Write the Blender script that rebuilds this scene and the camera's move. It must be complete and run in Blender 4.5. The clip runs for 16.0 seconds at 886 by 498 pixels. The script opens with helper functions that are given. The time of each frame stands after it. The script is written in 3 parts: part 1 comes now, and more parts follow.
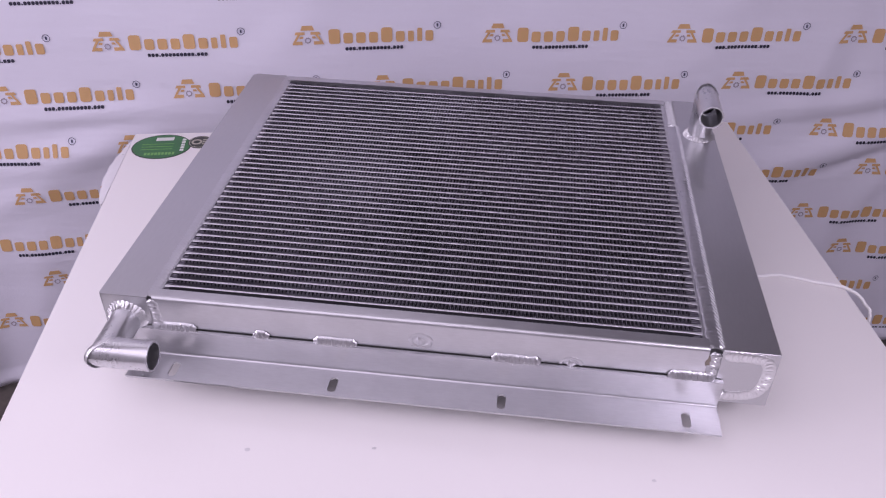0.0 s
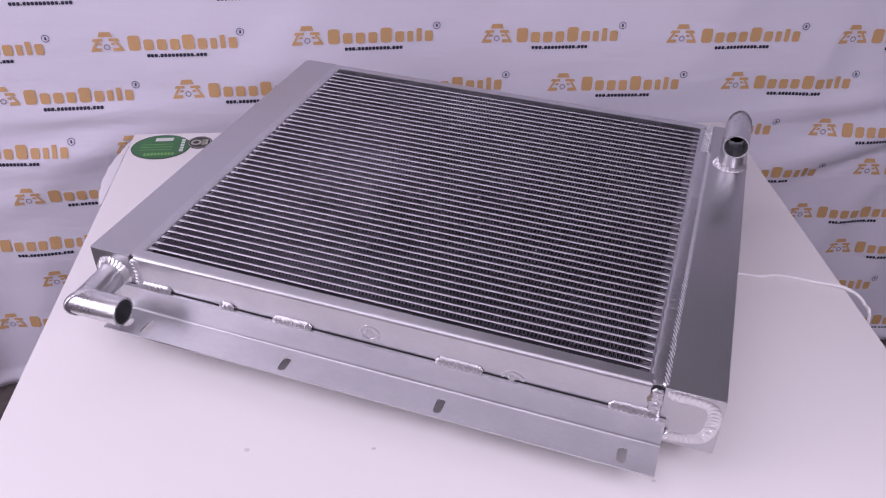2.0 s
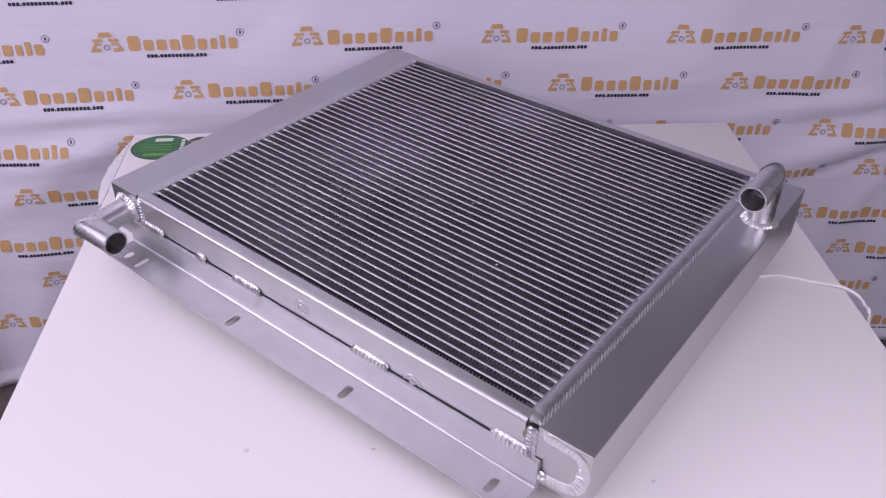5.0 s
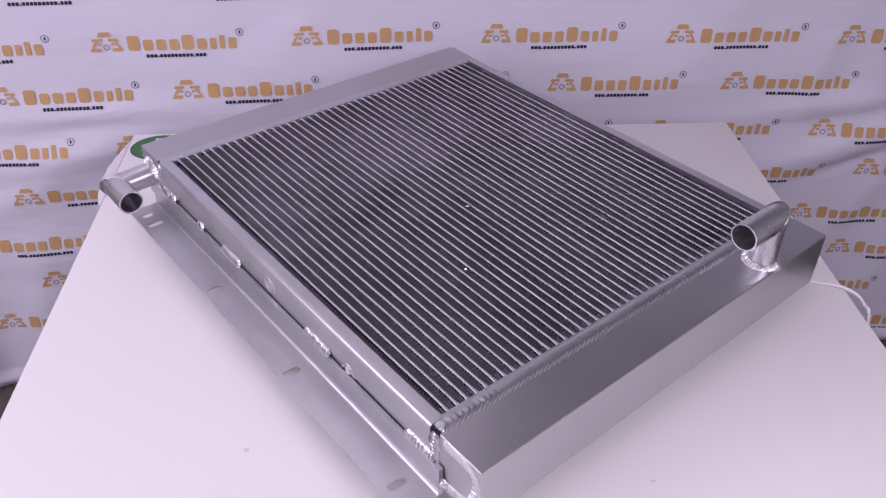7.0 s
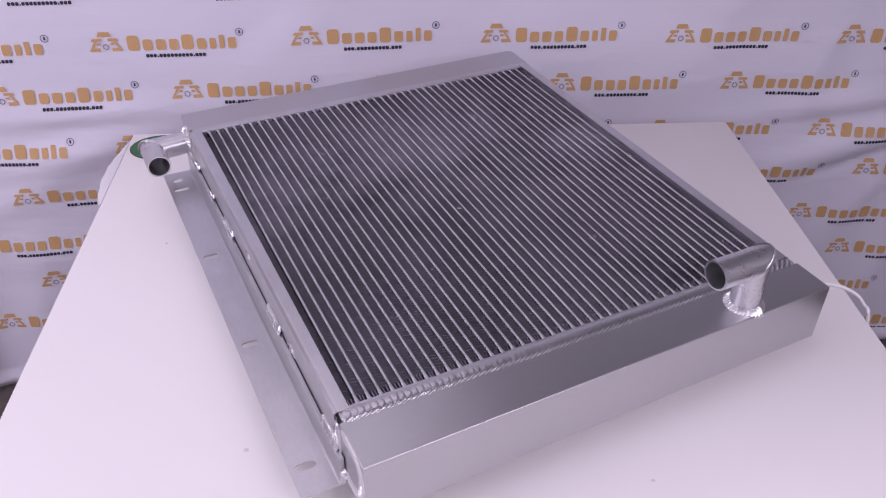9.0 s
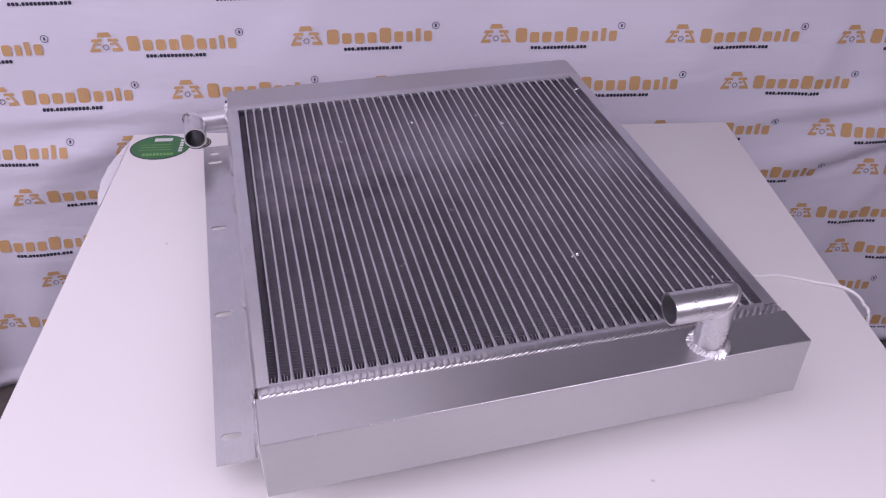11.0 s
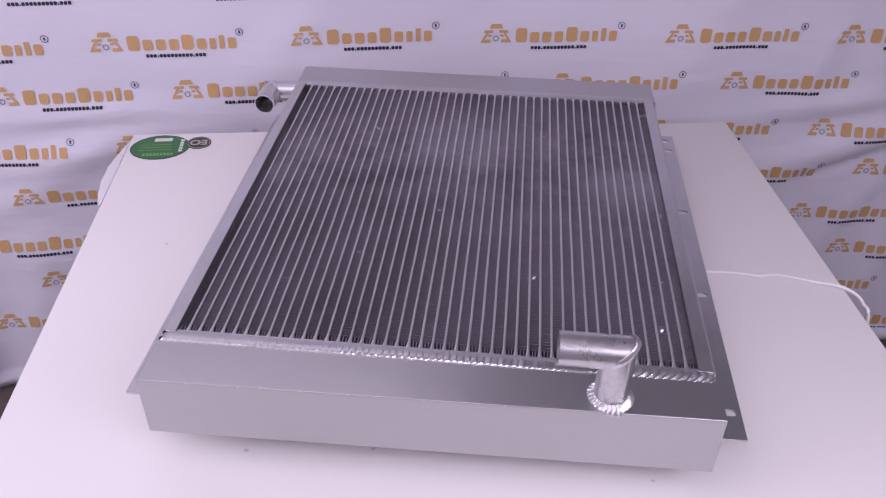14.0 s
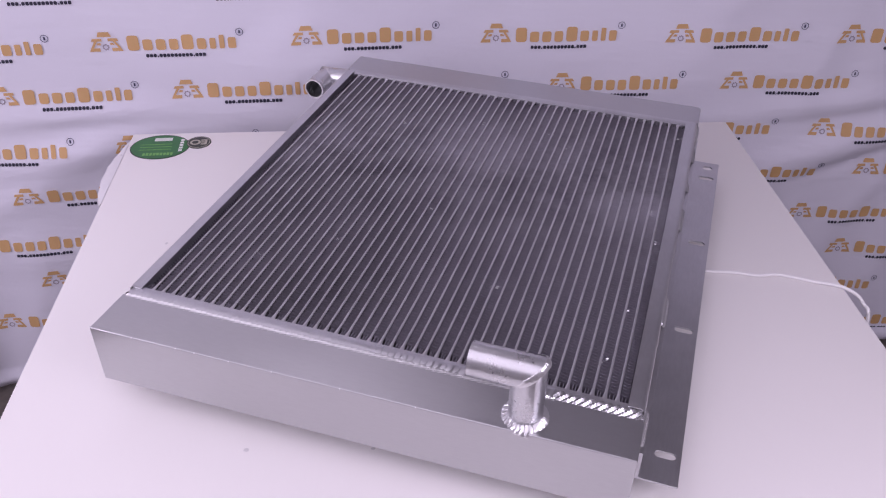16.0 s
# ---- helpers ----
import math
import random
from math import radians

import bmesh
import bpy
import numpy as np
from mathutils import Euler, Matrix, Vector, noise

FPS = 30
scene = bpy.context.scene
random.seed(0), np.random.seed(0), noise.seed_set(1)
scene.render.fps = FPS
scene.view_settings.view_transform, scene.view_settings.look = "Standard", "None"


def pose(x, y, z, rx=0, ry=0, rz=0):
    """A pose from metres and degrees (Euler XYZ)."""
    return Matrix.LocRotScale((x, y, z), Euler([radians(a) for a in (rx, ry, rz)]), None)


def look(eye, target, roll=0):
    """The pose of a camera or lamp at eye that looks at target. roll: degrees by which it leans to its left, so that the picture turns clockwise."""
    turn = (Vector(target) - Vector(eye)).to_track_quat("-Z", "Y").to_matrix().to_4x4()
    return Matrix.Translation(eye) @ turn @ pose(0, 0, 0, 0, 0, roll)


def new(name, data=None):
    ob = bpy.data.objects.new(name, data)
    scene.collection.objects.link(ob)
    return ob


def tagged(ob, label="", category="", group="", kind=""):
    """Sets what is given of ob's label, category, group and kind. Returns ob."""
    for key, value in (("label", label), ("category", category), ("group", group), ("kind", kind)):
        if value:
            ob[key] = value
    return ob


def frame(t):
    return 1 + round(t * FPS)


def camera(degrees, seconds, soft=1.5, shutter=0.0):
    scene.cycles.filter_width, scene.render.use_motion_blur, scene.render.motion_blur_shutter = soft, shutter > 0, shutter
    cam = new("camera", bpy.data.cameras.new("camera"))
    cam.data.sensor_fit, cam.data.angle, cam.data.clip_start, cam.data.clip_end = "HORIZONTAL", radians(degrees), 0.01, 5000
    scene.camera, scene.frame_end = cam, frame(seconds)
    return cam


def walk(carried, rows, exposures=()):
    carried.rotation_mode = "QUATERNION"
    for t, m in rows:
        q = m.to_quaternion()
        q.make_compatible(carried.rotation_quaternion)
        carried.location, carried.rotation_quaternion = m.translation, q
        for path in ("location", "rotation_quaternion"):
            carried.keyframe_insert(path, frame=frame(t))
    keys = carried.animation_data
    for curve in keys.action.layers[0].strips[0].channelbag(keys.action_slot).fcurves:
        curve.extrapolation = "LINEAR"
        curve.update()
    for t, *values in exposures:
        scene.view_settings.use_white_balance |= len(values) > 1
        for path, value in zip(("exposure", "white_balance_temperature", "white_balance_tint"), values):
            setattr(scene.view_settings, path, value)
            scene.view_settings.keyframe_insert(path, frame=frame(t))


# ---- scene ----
# camera: a phone on a stand that creeps a little at first
EYE = Vector((0.0, -1.0809, 1.5593))


def aim(yaw, pitch):
    a, b = radians(yaw), radians(pitch)
    return EYE + Vector((math.sin(a) * math.cos(b), math.cos(a) * math.cos(b), -math.sin(b)))


cam = camera(55.74, 16.0, soft=1.2)
walk(cam, [(t, look(EYE, aim(yaw, pitch), 0.86)) for t, yaw, pitch in
           ((0, -0.10, 36.68), (1, -0.09, 36.68), (2, -0.055, 36.66), (4, -0.045, 36.64), (7, -0.015, 36.65), (8.5, 0.01, 36.67), (11.5, 0.01, 36.65), (14, 0.01, 36.65), (16, 0.01, 36.67))],
     exposures=[(0, 0.07, 6130, 40), (16, 0.07, 6130, 40)])

# ---- light: four unseen lamps, added: two overhead panels, two soft ones at the sides ----
world = bpy.data.worlds.new("room_air")
scene.world = world
world.use_nodes = True
world.node_tree.nodes["Background"].inputs[0].default_value = (0.8, 0.85, 1.0, 1)
world.node_tree.nodes["Background"].inputs[1].default_value = 0.02


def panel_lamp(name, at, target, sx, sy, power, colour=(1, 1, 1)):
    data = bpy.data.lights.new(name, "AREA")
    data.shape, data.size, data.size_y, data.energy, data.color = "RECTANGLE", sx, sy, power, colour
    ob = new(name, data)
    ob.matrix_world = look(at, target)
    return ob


panel_lamp("unseen_overhead_lamp", (-1.05, -1.45, 2.66), (-1.05, -1.45, 0), 2.3, 2.5, 20.0)
# no known source: added so the left-hand metal reflects something bright
panel_lamp("unseen_overhead_lamp", (-1.00, 0.95, 2.66), (-1.00, 0.95, 0), 2.0, 0.9, 5.0)
# invented fill to lift the sides and soften shade under the radiator
panel_lamp("added_side_fill", (-2.00, -0.70, 1.60), (-0.20, 0.00, 0.80), 1.3, 1.2, 15.0)
panel_lamp("added_side_fill", (0.85, -1.25, 1.75), (0.72, -1.05, 0.74), 0.9, 0.8, 10.0)

# ---- materials ----
def material(name, base, rough=0.5, metal=0.0, grain=120.0, vary=0.08, bump=0.05, stain=3.0, rough_vary=0.1, stretch=(1, 1, 1), island=0.0, coat=0.0):
    m = bpy.data.materials.new(name)
    m.use_nodes = True
    nt = m.node_tree
    n, l = nt.nodes, nt.links
    b = n["Principled BSDF"]
    co = n.new("ShaderNodeTexCoord")
    mp = n.new("ShaderNodeMapping")
    mp.inputs["Scale"].default_value = stretch
    l.new(co.outputs["Object"], mp.inputs["Vector"])
    fine, broad = n.new("ShaderNodeTexNoise"), n.new("ShaderNodeTexNoise")
    fine.inputs["Scale"].default_value, fine.inputs["Detail"].default_value = grain, 4
    broad.inputs["Scale"].default_value, broad.inputs["Detail"].default_value = stain, 5
    l.new(mp.outputs[0], fine.inputs["Vector"])
    l.new(co.outputs["Object"], broad.inputs["Vector"])
    mix = n.new("ShaderNodeMix")
    mix.data_type, mix.factor_mode = "FLOAT", "UNIFORM"
    mix.inputs[0].default_value = 0.6
    l.new(fine.outputs["Fac"], mix.inputs[2])
    l.new(broad.outputs["Fac"], mix.inputs[3])
    ramp = n.new("ShaderNodeMapRange")
    ramp.inputs[1].default_value, ramp.inputs[2].default_value = 0.25, 0.75
    ramp.inputs[3].default_value, ramp.inputs[4].default_value = 1 - vary, 1 + vary
    l.new(mix.outputs[0], ramp.inputs[0])
    hsv = n.new("ShaderNodeHueSaturation")
    hsv.inputs["Color"].default_value = (*base, 1)
    l.new(ramp.outputs[0], hsv.inputs["Value"])
    l.new(hsv.outputs[0], b.inputs["Base Color"])
    rr = n.new("ShaderNodeMapRange")
    rr.inputs[1].default_value, rr.inputs[2].default_value = 0.25, 0.75
    rr.inputs[3].default_value, rr.inputs[4].default_value = max(0.03, rough - rough_vary), min(1, rough + rough_vary)
    l.new(mix.outputs[0], rr.inputs[0])
    l.new(rr.outputs[0], b.inputs["Roughness"])
    b.inputs["Metallic"].default_value = metal
    b.inputs["Coat Weight"].default_value = coat
    if bump:
        bp = n.new("ShaderNodeBump")
        bp.inputs["Strength"].default_value, bp.inputs["Distance"].default_value = bump, 0.001
        l.new(fine.outputs["Fac"], bp.inputs["Height"])
        l.new(bp.outputs[0], b.inputs["Normal"])
    return m


SHEET = material("aluminium_sheet", (0.53, 0.53, 0.545), 0.33, 0.95, 400, 0.06, 0.02, 5, 0.05, (0.2, 1, 1))
CHANNEL = material("aluminium_channel", (0.58, 0.58, 0.60), 0.32, 0.95, 400, 0.10, 0.015, 20, 0.05, (1, 0.2, 1))
PIPE = material("aluminium_pipe", (0.65, 0.65, 0.67), 0.31, 0.95, 260, 0.08, 0.12, 25, 0.1)
WELD = material("bright_weld", (0.76, 0.76, 0.77), 0.33, 1.0, 300, 0.10, 0.08, 60, 0.06)
BURNT = material("sooty_weld", (0.30, 0.26, 0.22), 0.35, 0.9, 300, 0.4, 0.3, 60, 0.15)
BEAD = material("fine_weld", (0.60, 0.60, 0.62), 0.31, 1.0, 300, 0.08, 0.1, 30, 0.06)
TUBE = material("tube_aluminium", (0.60, 0.60, 0.62), 0.44, 0.95, 400, 0.08, 0.12, 20, 0.08)
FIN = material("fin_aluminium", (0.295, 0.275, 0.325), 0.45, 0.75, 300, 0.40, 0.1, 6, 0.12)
TUBE_SHADE = material("shaded_tube_wall", (0.05, 0.047, 0.055), 0.6, 0.5, 300, 0.3, 0.1, 20, 0.1)
def dust_and_sheen(m, tone):
    """A dull dust band across mid-core, fins' sheen painted in too, broken by noise."""
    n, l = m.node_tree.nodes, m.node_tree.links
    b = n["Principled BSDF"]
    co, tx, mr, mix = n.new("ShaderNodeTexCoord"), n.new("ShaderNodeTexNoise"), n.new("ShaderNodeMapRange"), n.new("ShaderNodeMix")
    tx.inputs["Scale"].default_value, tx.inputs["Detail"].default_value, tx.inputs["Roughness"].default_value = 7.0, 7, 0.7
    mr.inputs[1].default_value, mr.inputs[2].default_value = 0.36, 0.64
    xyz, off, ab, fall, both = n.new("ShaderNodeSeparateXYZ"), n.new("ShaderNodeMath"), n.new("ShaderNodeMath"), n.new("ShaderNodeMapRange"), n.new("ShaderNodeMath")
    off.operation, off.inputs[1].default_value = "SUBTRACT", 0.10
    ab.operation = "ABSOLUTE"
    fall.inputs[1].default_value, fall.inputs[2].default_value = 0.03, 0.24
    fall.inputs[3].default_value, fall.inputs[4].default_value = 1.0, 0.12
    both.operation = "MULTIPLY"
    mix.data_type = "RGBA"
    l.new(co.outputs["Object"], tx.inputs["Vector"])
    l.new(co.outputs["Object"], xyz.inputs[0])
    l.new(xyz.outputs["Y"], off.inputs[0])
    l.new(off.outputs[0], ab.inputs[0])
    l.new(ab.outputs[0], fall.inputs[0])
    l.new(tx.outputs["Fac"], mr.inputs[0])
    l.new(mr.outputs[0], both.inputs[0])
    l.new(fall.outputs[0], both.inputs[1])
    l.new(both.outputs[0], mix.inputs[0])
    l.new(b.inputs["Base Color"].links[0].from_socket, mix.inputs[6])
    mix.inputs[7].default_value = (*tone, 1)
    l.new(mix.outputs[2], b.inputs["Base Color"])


dust_and_sheen(FIN, (0.58, 0.56, 0.63))


def dented(m, scale, depth, stretch=(1, 1, 1)):
    """Shallow handling dents and oil-canning in a sheet."""
    n, l = m.node_tree.nodes, m.node_tree.links
    co, mp, tx, bp = n.new("ShaderNodeTexCoord"), n.new("ShaderNodeMapping"), n.new("ShaderNodeTexNoise"), n.new("ShaderNodeBump")
    mp.inputs["Scale"].default_value = stretch
    tx.inputs["Scale"].default_value, tx.inputs["Detail"].default_value = scale, 2
    bp.inputs["Strength"].default_value, bp.inputs["Distance"].default_value = 1.0, depth
    l.new(co.outputs["Object"], mp.inputs["Vector"])
    l.new(mp.outputs[0], tx.inputs["Vector"])
    l.new(tx.outputs["Fac"], bp.inputs["Height"])
    b = n["Principled BSDF"]
    l.new(bp.outputs[0], b.inputs["Normal"].links[0].from_node.inputs["Normal"])


dented(SHEET, 9, 0.0015, (0.7, 1, 1))
dented(CHANNEL, 14, 0.0010, (1, 0.5, 1))
dented(PIPE, 45, 0.0003)
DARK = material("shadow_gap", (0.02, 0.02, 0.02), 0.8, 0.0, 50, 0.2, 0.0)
BRASS = material("dull_brass", (0.08, 0.07, 0.06), 0.4, 0.9, 200, 0.3, 0.2, 50)
LAMINATE = material("white_laminate", (0.87, 0.85, 0.835), 0.42, 0.0, 700, 0.02, 0.02, 2, 0.06)
EDGE = material("white_edging", (0.74, 0.73, 0.73), 0.5, 0.0, 300, 0.04, 0.03)
CLOTH = material("white_banner_cloth", (0.84, 0.83, 0.93), 0.62, 0.0, 1500, 0.03, 0.15, 1.5, 0.06)
ORANGE = material("orange_print", (0.70, 0.43, 0.19), 0.6, 0.0, 900, 0.08, 0.05, 20)
BLACK = material("black_print", (0.035, 0.035, 0.06), 0.6, 0.0, 900, 0.1, 0.0)
NAVY = material("dark_blue_print", (0.07, 0.07, 0.14), 0.6, 0.0, 900, 0.1, 0.0)
GEAR = material("grey_blue_print", (0.38, 0.33, 0.38), 0.6, 0.0, 900, 0.1, 0.0)
GREEN = material("green_sticker", (0.02, 0.16, 0.045), 0.35, 0.0, 200, 0.25, 0.0, 30)
STICKER_WHITE = material("white_sticker_print", (0.75, 0.78, 0.74), 0.4, 0.0, 300, 0.05, 0.0)
STICKER_BEIGE = material("beige_sticker_print", (0.46, 0.44, 0.36), 0.4, 0.0, 300, 0.08, 0.0)
STICKER_LIME = material("lime_sticker_print", (0.16, 0.42, 0.10), 0.4, 0.0, 300, 0.1, 0.0)
STICKER_DARK = material("dark_sticker", (0.025, 0.035, 0.03), 0.35, 0.0, 300, 0.1, 0.0)
SCUFF = material("grey_scuff", (0.70, 0.69, 0.69), 0.5, 0.0, 300, 0.2, 0.0)
CORD = material("white_cord", (0.88, 0.87, 0.87), 0.45, 0.0, 300, 0.03, 0.0)
EDGE_CLOTH = material("white_edge_cloth", (0.74, 0.73, 0.75), 0.3, 0.0, 60, 0.04, 0.3, 12)
PLASTER = material("wall_paint", (0.66, 0.65, 0.66), 0.8, 0.0, 90, 0.04, 0.1, 1.5)
FLOOR = material("speckled_floor", (0.10, 0.085, 0.075), 0.5, 0.0, 45, 0.7, 0.05, 14, 0.15)
BASE = material("turntable_plastic", (0.70, 0.70, 0.70), 0.4, 0.0, 300, 0.03, 0.02)

dented(CLOTH, 16, 0.0035, (0.45, 1, 1.5))


# ---- mesh helpers ----
def part(name, bm, mat, parent=None, label="", smooth=False, shift=(0, 0, 0), weighted=False):
    if shift != (0, 0, 0):
        bmesh.ops.translate(bm, verts=bm.verts, vec=shift)
    bmesh.ops.recalc_face_normals(bm, faces=bm.faces)
    me = bpy.data.meshes.new(name)
    bm.to_mesh(me)
    bm.free()
    me.materials.append(mat)
    if smooth:
        me.polygons.foreach_set("use_smooth", [True] * len(me.polygons))
        me.set_sharp_from_angle(angle=radians(38))
    ob = new(name, me)
    if smooth and weighted:
        ob.modifiers.new("flat_faces", "WEIGHTED_NORMAL").keep_sharp = True
    if parent is not None:
        ob.parent = parent
    if label:
        ob["label"] = label
    return ob


def box(x0, x1, y0, y1, z0, z1, bevel=0.0, seg=2, bm=None):
    bm = bm or bmesh.new()
    v = [bm.verts.new((x, y, z)) for x in (x0, x1) for y in (y0, y1) for z in (z0, z1)]
    fs = [bm.faces.new([v[i] for i in q]) for q in ((0, 1, 3, 2), (4, 6, 7, 5), (0, 4, 5, 1), (2, 3, 7, 6), (0, 2, 6, 4), (1, 5, 7, 3))]
    if bevel:
        bmesh.ops.bevel(bm, geom=list({e for f in fs for e in f.edges}), offset=bevel, segments=seg, profile=0.5, affect="EDGES")
    return bm


def frame_axes(d):
    d = d.normalized()
    a = Vector((0, 0, 1)) if abs(d.z) < 0.9 else Vector((1, 0, 0))
    s = d.cross(a).normalized()
    return s, s.cross(d).normalized()


def mitred_pipe(points, radius, wall, n=40):
    """A hollow pipe whose corners are mitred."""
    pts = [Vector(p) for p in points]
    bm = bmesh.new()
    loops = []
    s, u = frame_axes(pts[1] - pts[0])
    for r in (radius, radius - wall):
        rows = []
        cs, cu = s, u
        ring = [cs * math.cos(2 * math.pi * k / n) * r + cu * math.sin(2 * math.pi * k / n) * r for k in range(n)]
        here = [pts[0] + q for q in ring]
        rows.append([bm.verts.new(q) for q in here])
        for i in range(1, len(pts)):
            d = (pts[i] - pts[i - 1]).normalized()
            if i < len(pts) - 1:
                e = (pts[i + 1] - pts[i]).normalized()
                nrm = (d + e).normalized()
            else:
                nrm = d
            here = [q + d * ((pts[i] - q).dot(nrm) / d.dot(nrm)) for q in here]
            rows.append([bm.verts.new(q) for q in here])
        for a, b in zip(rows, rows[1:]):
            for k in range(n):
                bm.faces.new((a[k], a[(k + 1) % n], b[(k + 1) % n], b[k]))
        loops.append(rows)
    for end in (0, -1):
        a, b = loops[0][end], loops[1][end]
        for k in range(n):
            bm.faces.new((a[k], a[(k + 1) % n], b[(k + 1) % n], b[k]))
    return bm


def weld_bead(path, up, width, height, pitch, closed=False, rough=0.15, skew=0.5, bm=None, seed=0, slant=0.0, depth=0.22):
    """A rippled weld bead along path (points), raised towards up (a vector, or a function of the point)."""
    bm = bm or bmesh.new()
    pts = [Vector(p) for p in path]
    if closed:
        pts.append(pts[0])
    fine = []
    run = 0.0
    for a, b in zip(pts, pts[1:]):
        length = (b - a).length
        k = max(1, int(length / pitch * 10))
        for j in range(k):
            fine.append((a.lerp(b, j / k), run + length * j / k))
        run += length
    if not closed:
        fine.append((pts[-1], run))
    m, rows = 10, []
    for i, (p, s) in enumerate(fine):
        q = fine[(i + 1) % len(fine)][0] if (closed or i + 1 < len(fine)) else p
        o = fine[i - 1][0] if (closed or i > 0) else p
        d = (q - o).normalized()
        w = up(p) if callable(up) else Vector(up)
        w = (w - d * w.dot(d)).normalized()
        side = d.cross(w)
        end = 1.0 if closed else min(1.0, (min(s, run - s) / width) * 1.1 + 0.35)
        swell = 1 + rough * noise.noise(Vector((s * 90 + seed * 7.1, seed, 0)))
        row = []
        for k in range(m + 1):
            f = math.pi * k / m
            ph = s / pitch + 1.6 * skew * math.sin(f) + slant * math.cos(f) + 0.12 * noise.noise(Vector((s * 150, seed * 3.3, k * 0.2)))
            saw = ph % 1.0
            rip = 1 - depth * (saw ** 1.3 if slant < 0.5 else 0.5 - 0.5 * math.cos(2 * math.pi * ph))
            row.append(bm.verts.new(p + side * (math.cos(f) * width * swell * end * (0.82 + 0.18 * rip)) + w * ((math.sin(f) * height * rip * swell * end) - 0.0006)))
        rows.append(row)
    pairs = list(zip(rows, rows[1:])) + ([(rows[-1], rows[0])] if closed else [])
    for a, b in pairs:
        for k in range(m):
            bm.faces.new((a[k], a[k + 1], b[k + 1], b[k]))
    return bm


def circle(c, axis, r, n=48, squash=1.0):
    s, u = frame_axes(Vector(axis))
    return [Vector(c) + s * (math.cos(2 * math.pi * k / n) * r) + u * (math.sin(2 * math.pi * k / n) * r * squash) for k in range(n)]


def swept(points, radius, n=10):
    bm = bmesh.new()
    pts = [Vector(p) for p in points]
    rows = []
    for i, p in enumerate(pts):
        d = pts[min(i + 1, len(pts) - 1)] - pts[max(i - 1, 0)]
        s, u = frame_axes(d)
        rows.append([bm.verts.new(p + s * (math.cos(2 * math.pi * k / n) * radius) + u * (math.sin(2 * math.pi * k / n) * radius)) for k in range(n)])
    for a, b in zip(rows, rows[1:]):
        for k in range(n):
            bm.faces.new((a[k], a[(k + 1) % n], b[(k + 1) % n], b[k]))
    bm.faces.new(rows[0])
    bm.faces.new(rows[-1])
    return bm


def smooth_path(ctrl, steps=8):
    """Catmull-Rom through the points."""
    p = [Vector(c) for c in ctrl]
    p = [p[0] * 2 - p[1]] + p + [p[-1] * 2 - p[-2]]
    out = []
    for i in range(1, len(p) - 2):
        for j in range(steps):
            t = j / steps
            a, b, c, d = p[i - 1], p[i], p[i + 1], p[i + 2]
            out.append(0.5 * (2 * b + (c - a) * t + (2 * a - 5 * b + 4 * c - d) * t * t + (3 * b - a - 3 * c + d) * t ** 3))
    out.append(p[-2])
    return out


# ---- room ----
TOP = 0.74          # table top
RX0, RX1, RY0, RY1, RZ = -2.3, 2.3, -3.0, 1.6, 2.7


def room():
    tagged(part("floor", box(RX0 - 0.1, RX1 + 0.1, RY0 - 0.1, RY1 + 0.1, -0.1, 0.0), FLOOR), "dark speckled stone floor of the room", "floor", kind="structure")
    tagged(part("ceiling", box(RX0 - 0.1, RX1 + 0.1, RY0 - 0.1, RY1 + 0.1, RZ, RZ + 0.1), PLASTER), "plain painted room ceiling", "ceiling", kind="structure")
    for name, b in (("wall_north", (RX0, RX1, RY1, RY1 + 0.1)), ("wall_south", (RX0, RX1, RY0 - 0.1, RY0)),
                    ("wall_west", (RX0 - 0.1, RX0, RY0 - 0.1, RY1 + 0.1)), ("wall_east", (RX1, RX1 + 0.1, RY0 - 0.1, RY1 + 0.1))):
        tagged(part(name, box(*b, 0, RZ), PLASTER), "plain light painted room wall", "wall", kind="structure")


room()

# ---- banner behind the table ----
FOLDS = [  # x, z, direction in degrees, half length, half width, depth
    (0.93, 0.600, 19, 0.22, 0.040, 0.030), (0.93, 0.548, 20, 0.17, 0.012, -0.012), (0.80, 0.500, 24, 0.12, 0.018, 0.010),
    (0.90, 0.705, 7, 0.20, 0.028, 0.016), (0.92, 0.672, 8, 0.16, 0.010, -0.005), (0.99, 0.42, 62, 0.16, 0.035, 0.012),
    (1.10, 0.25, 75, 0.20, 0.05, 0.016), (0.83, 0.80, 76, 0.14, 0.03, 0.007), (1.02, 0.95, 72, 0.22, 0.05, 0.012), (0.60, 0.90, 58, 0.18, 0.05, 0.006),
    (-0.76, 0.722, 2, 0.22, 0.026, 0.013), (-0.78, 0.696, 3, 0.18, 0.009, -0.004), (-0.80, 0.632, 11, 0.17, 0.036, 0.024), (-0.90, 0.55, 24, 0.16, 0.04, 0.012),
    (-0.86, 0.38, -8, 0.22, 0.05, 0.010), (-0.95, 0.22, 82, 0.20, 0.05, 0.012), (-1.13, 0.10, 84, 0.22, 0.04, 0.050),
    (-0.33, 0.70, -5, 0.25, 0.03, 0.006), (0.35, 0.73, 5, 0.3, 0.03, 0.006), (-0.30, 0.90, 40, 0.15, 0.04, 0.005), (0.20, 0.86, -50, 0.15, 0.04, 0.004)]


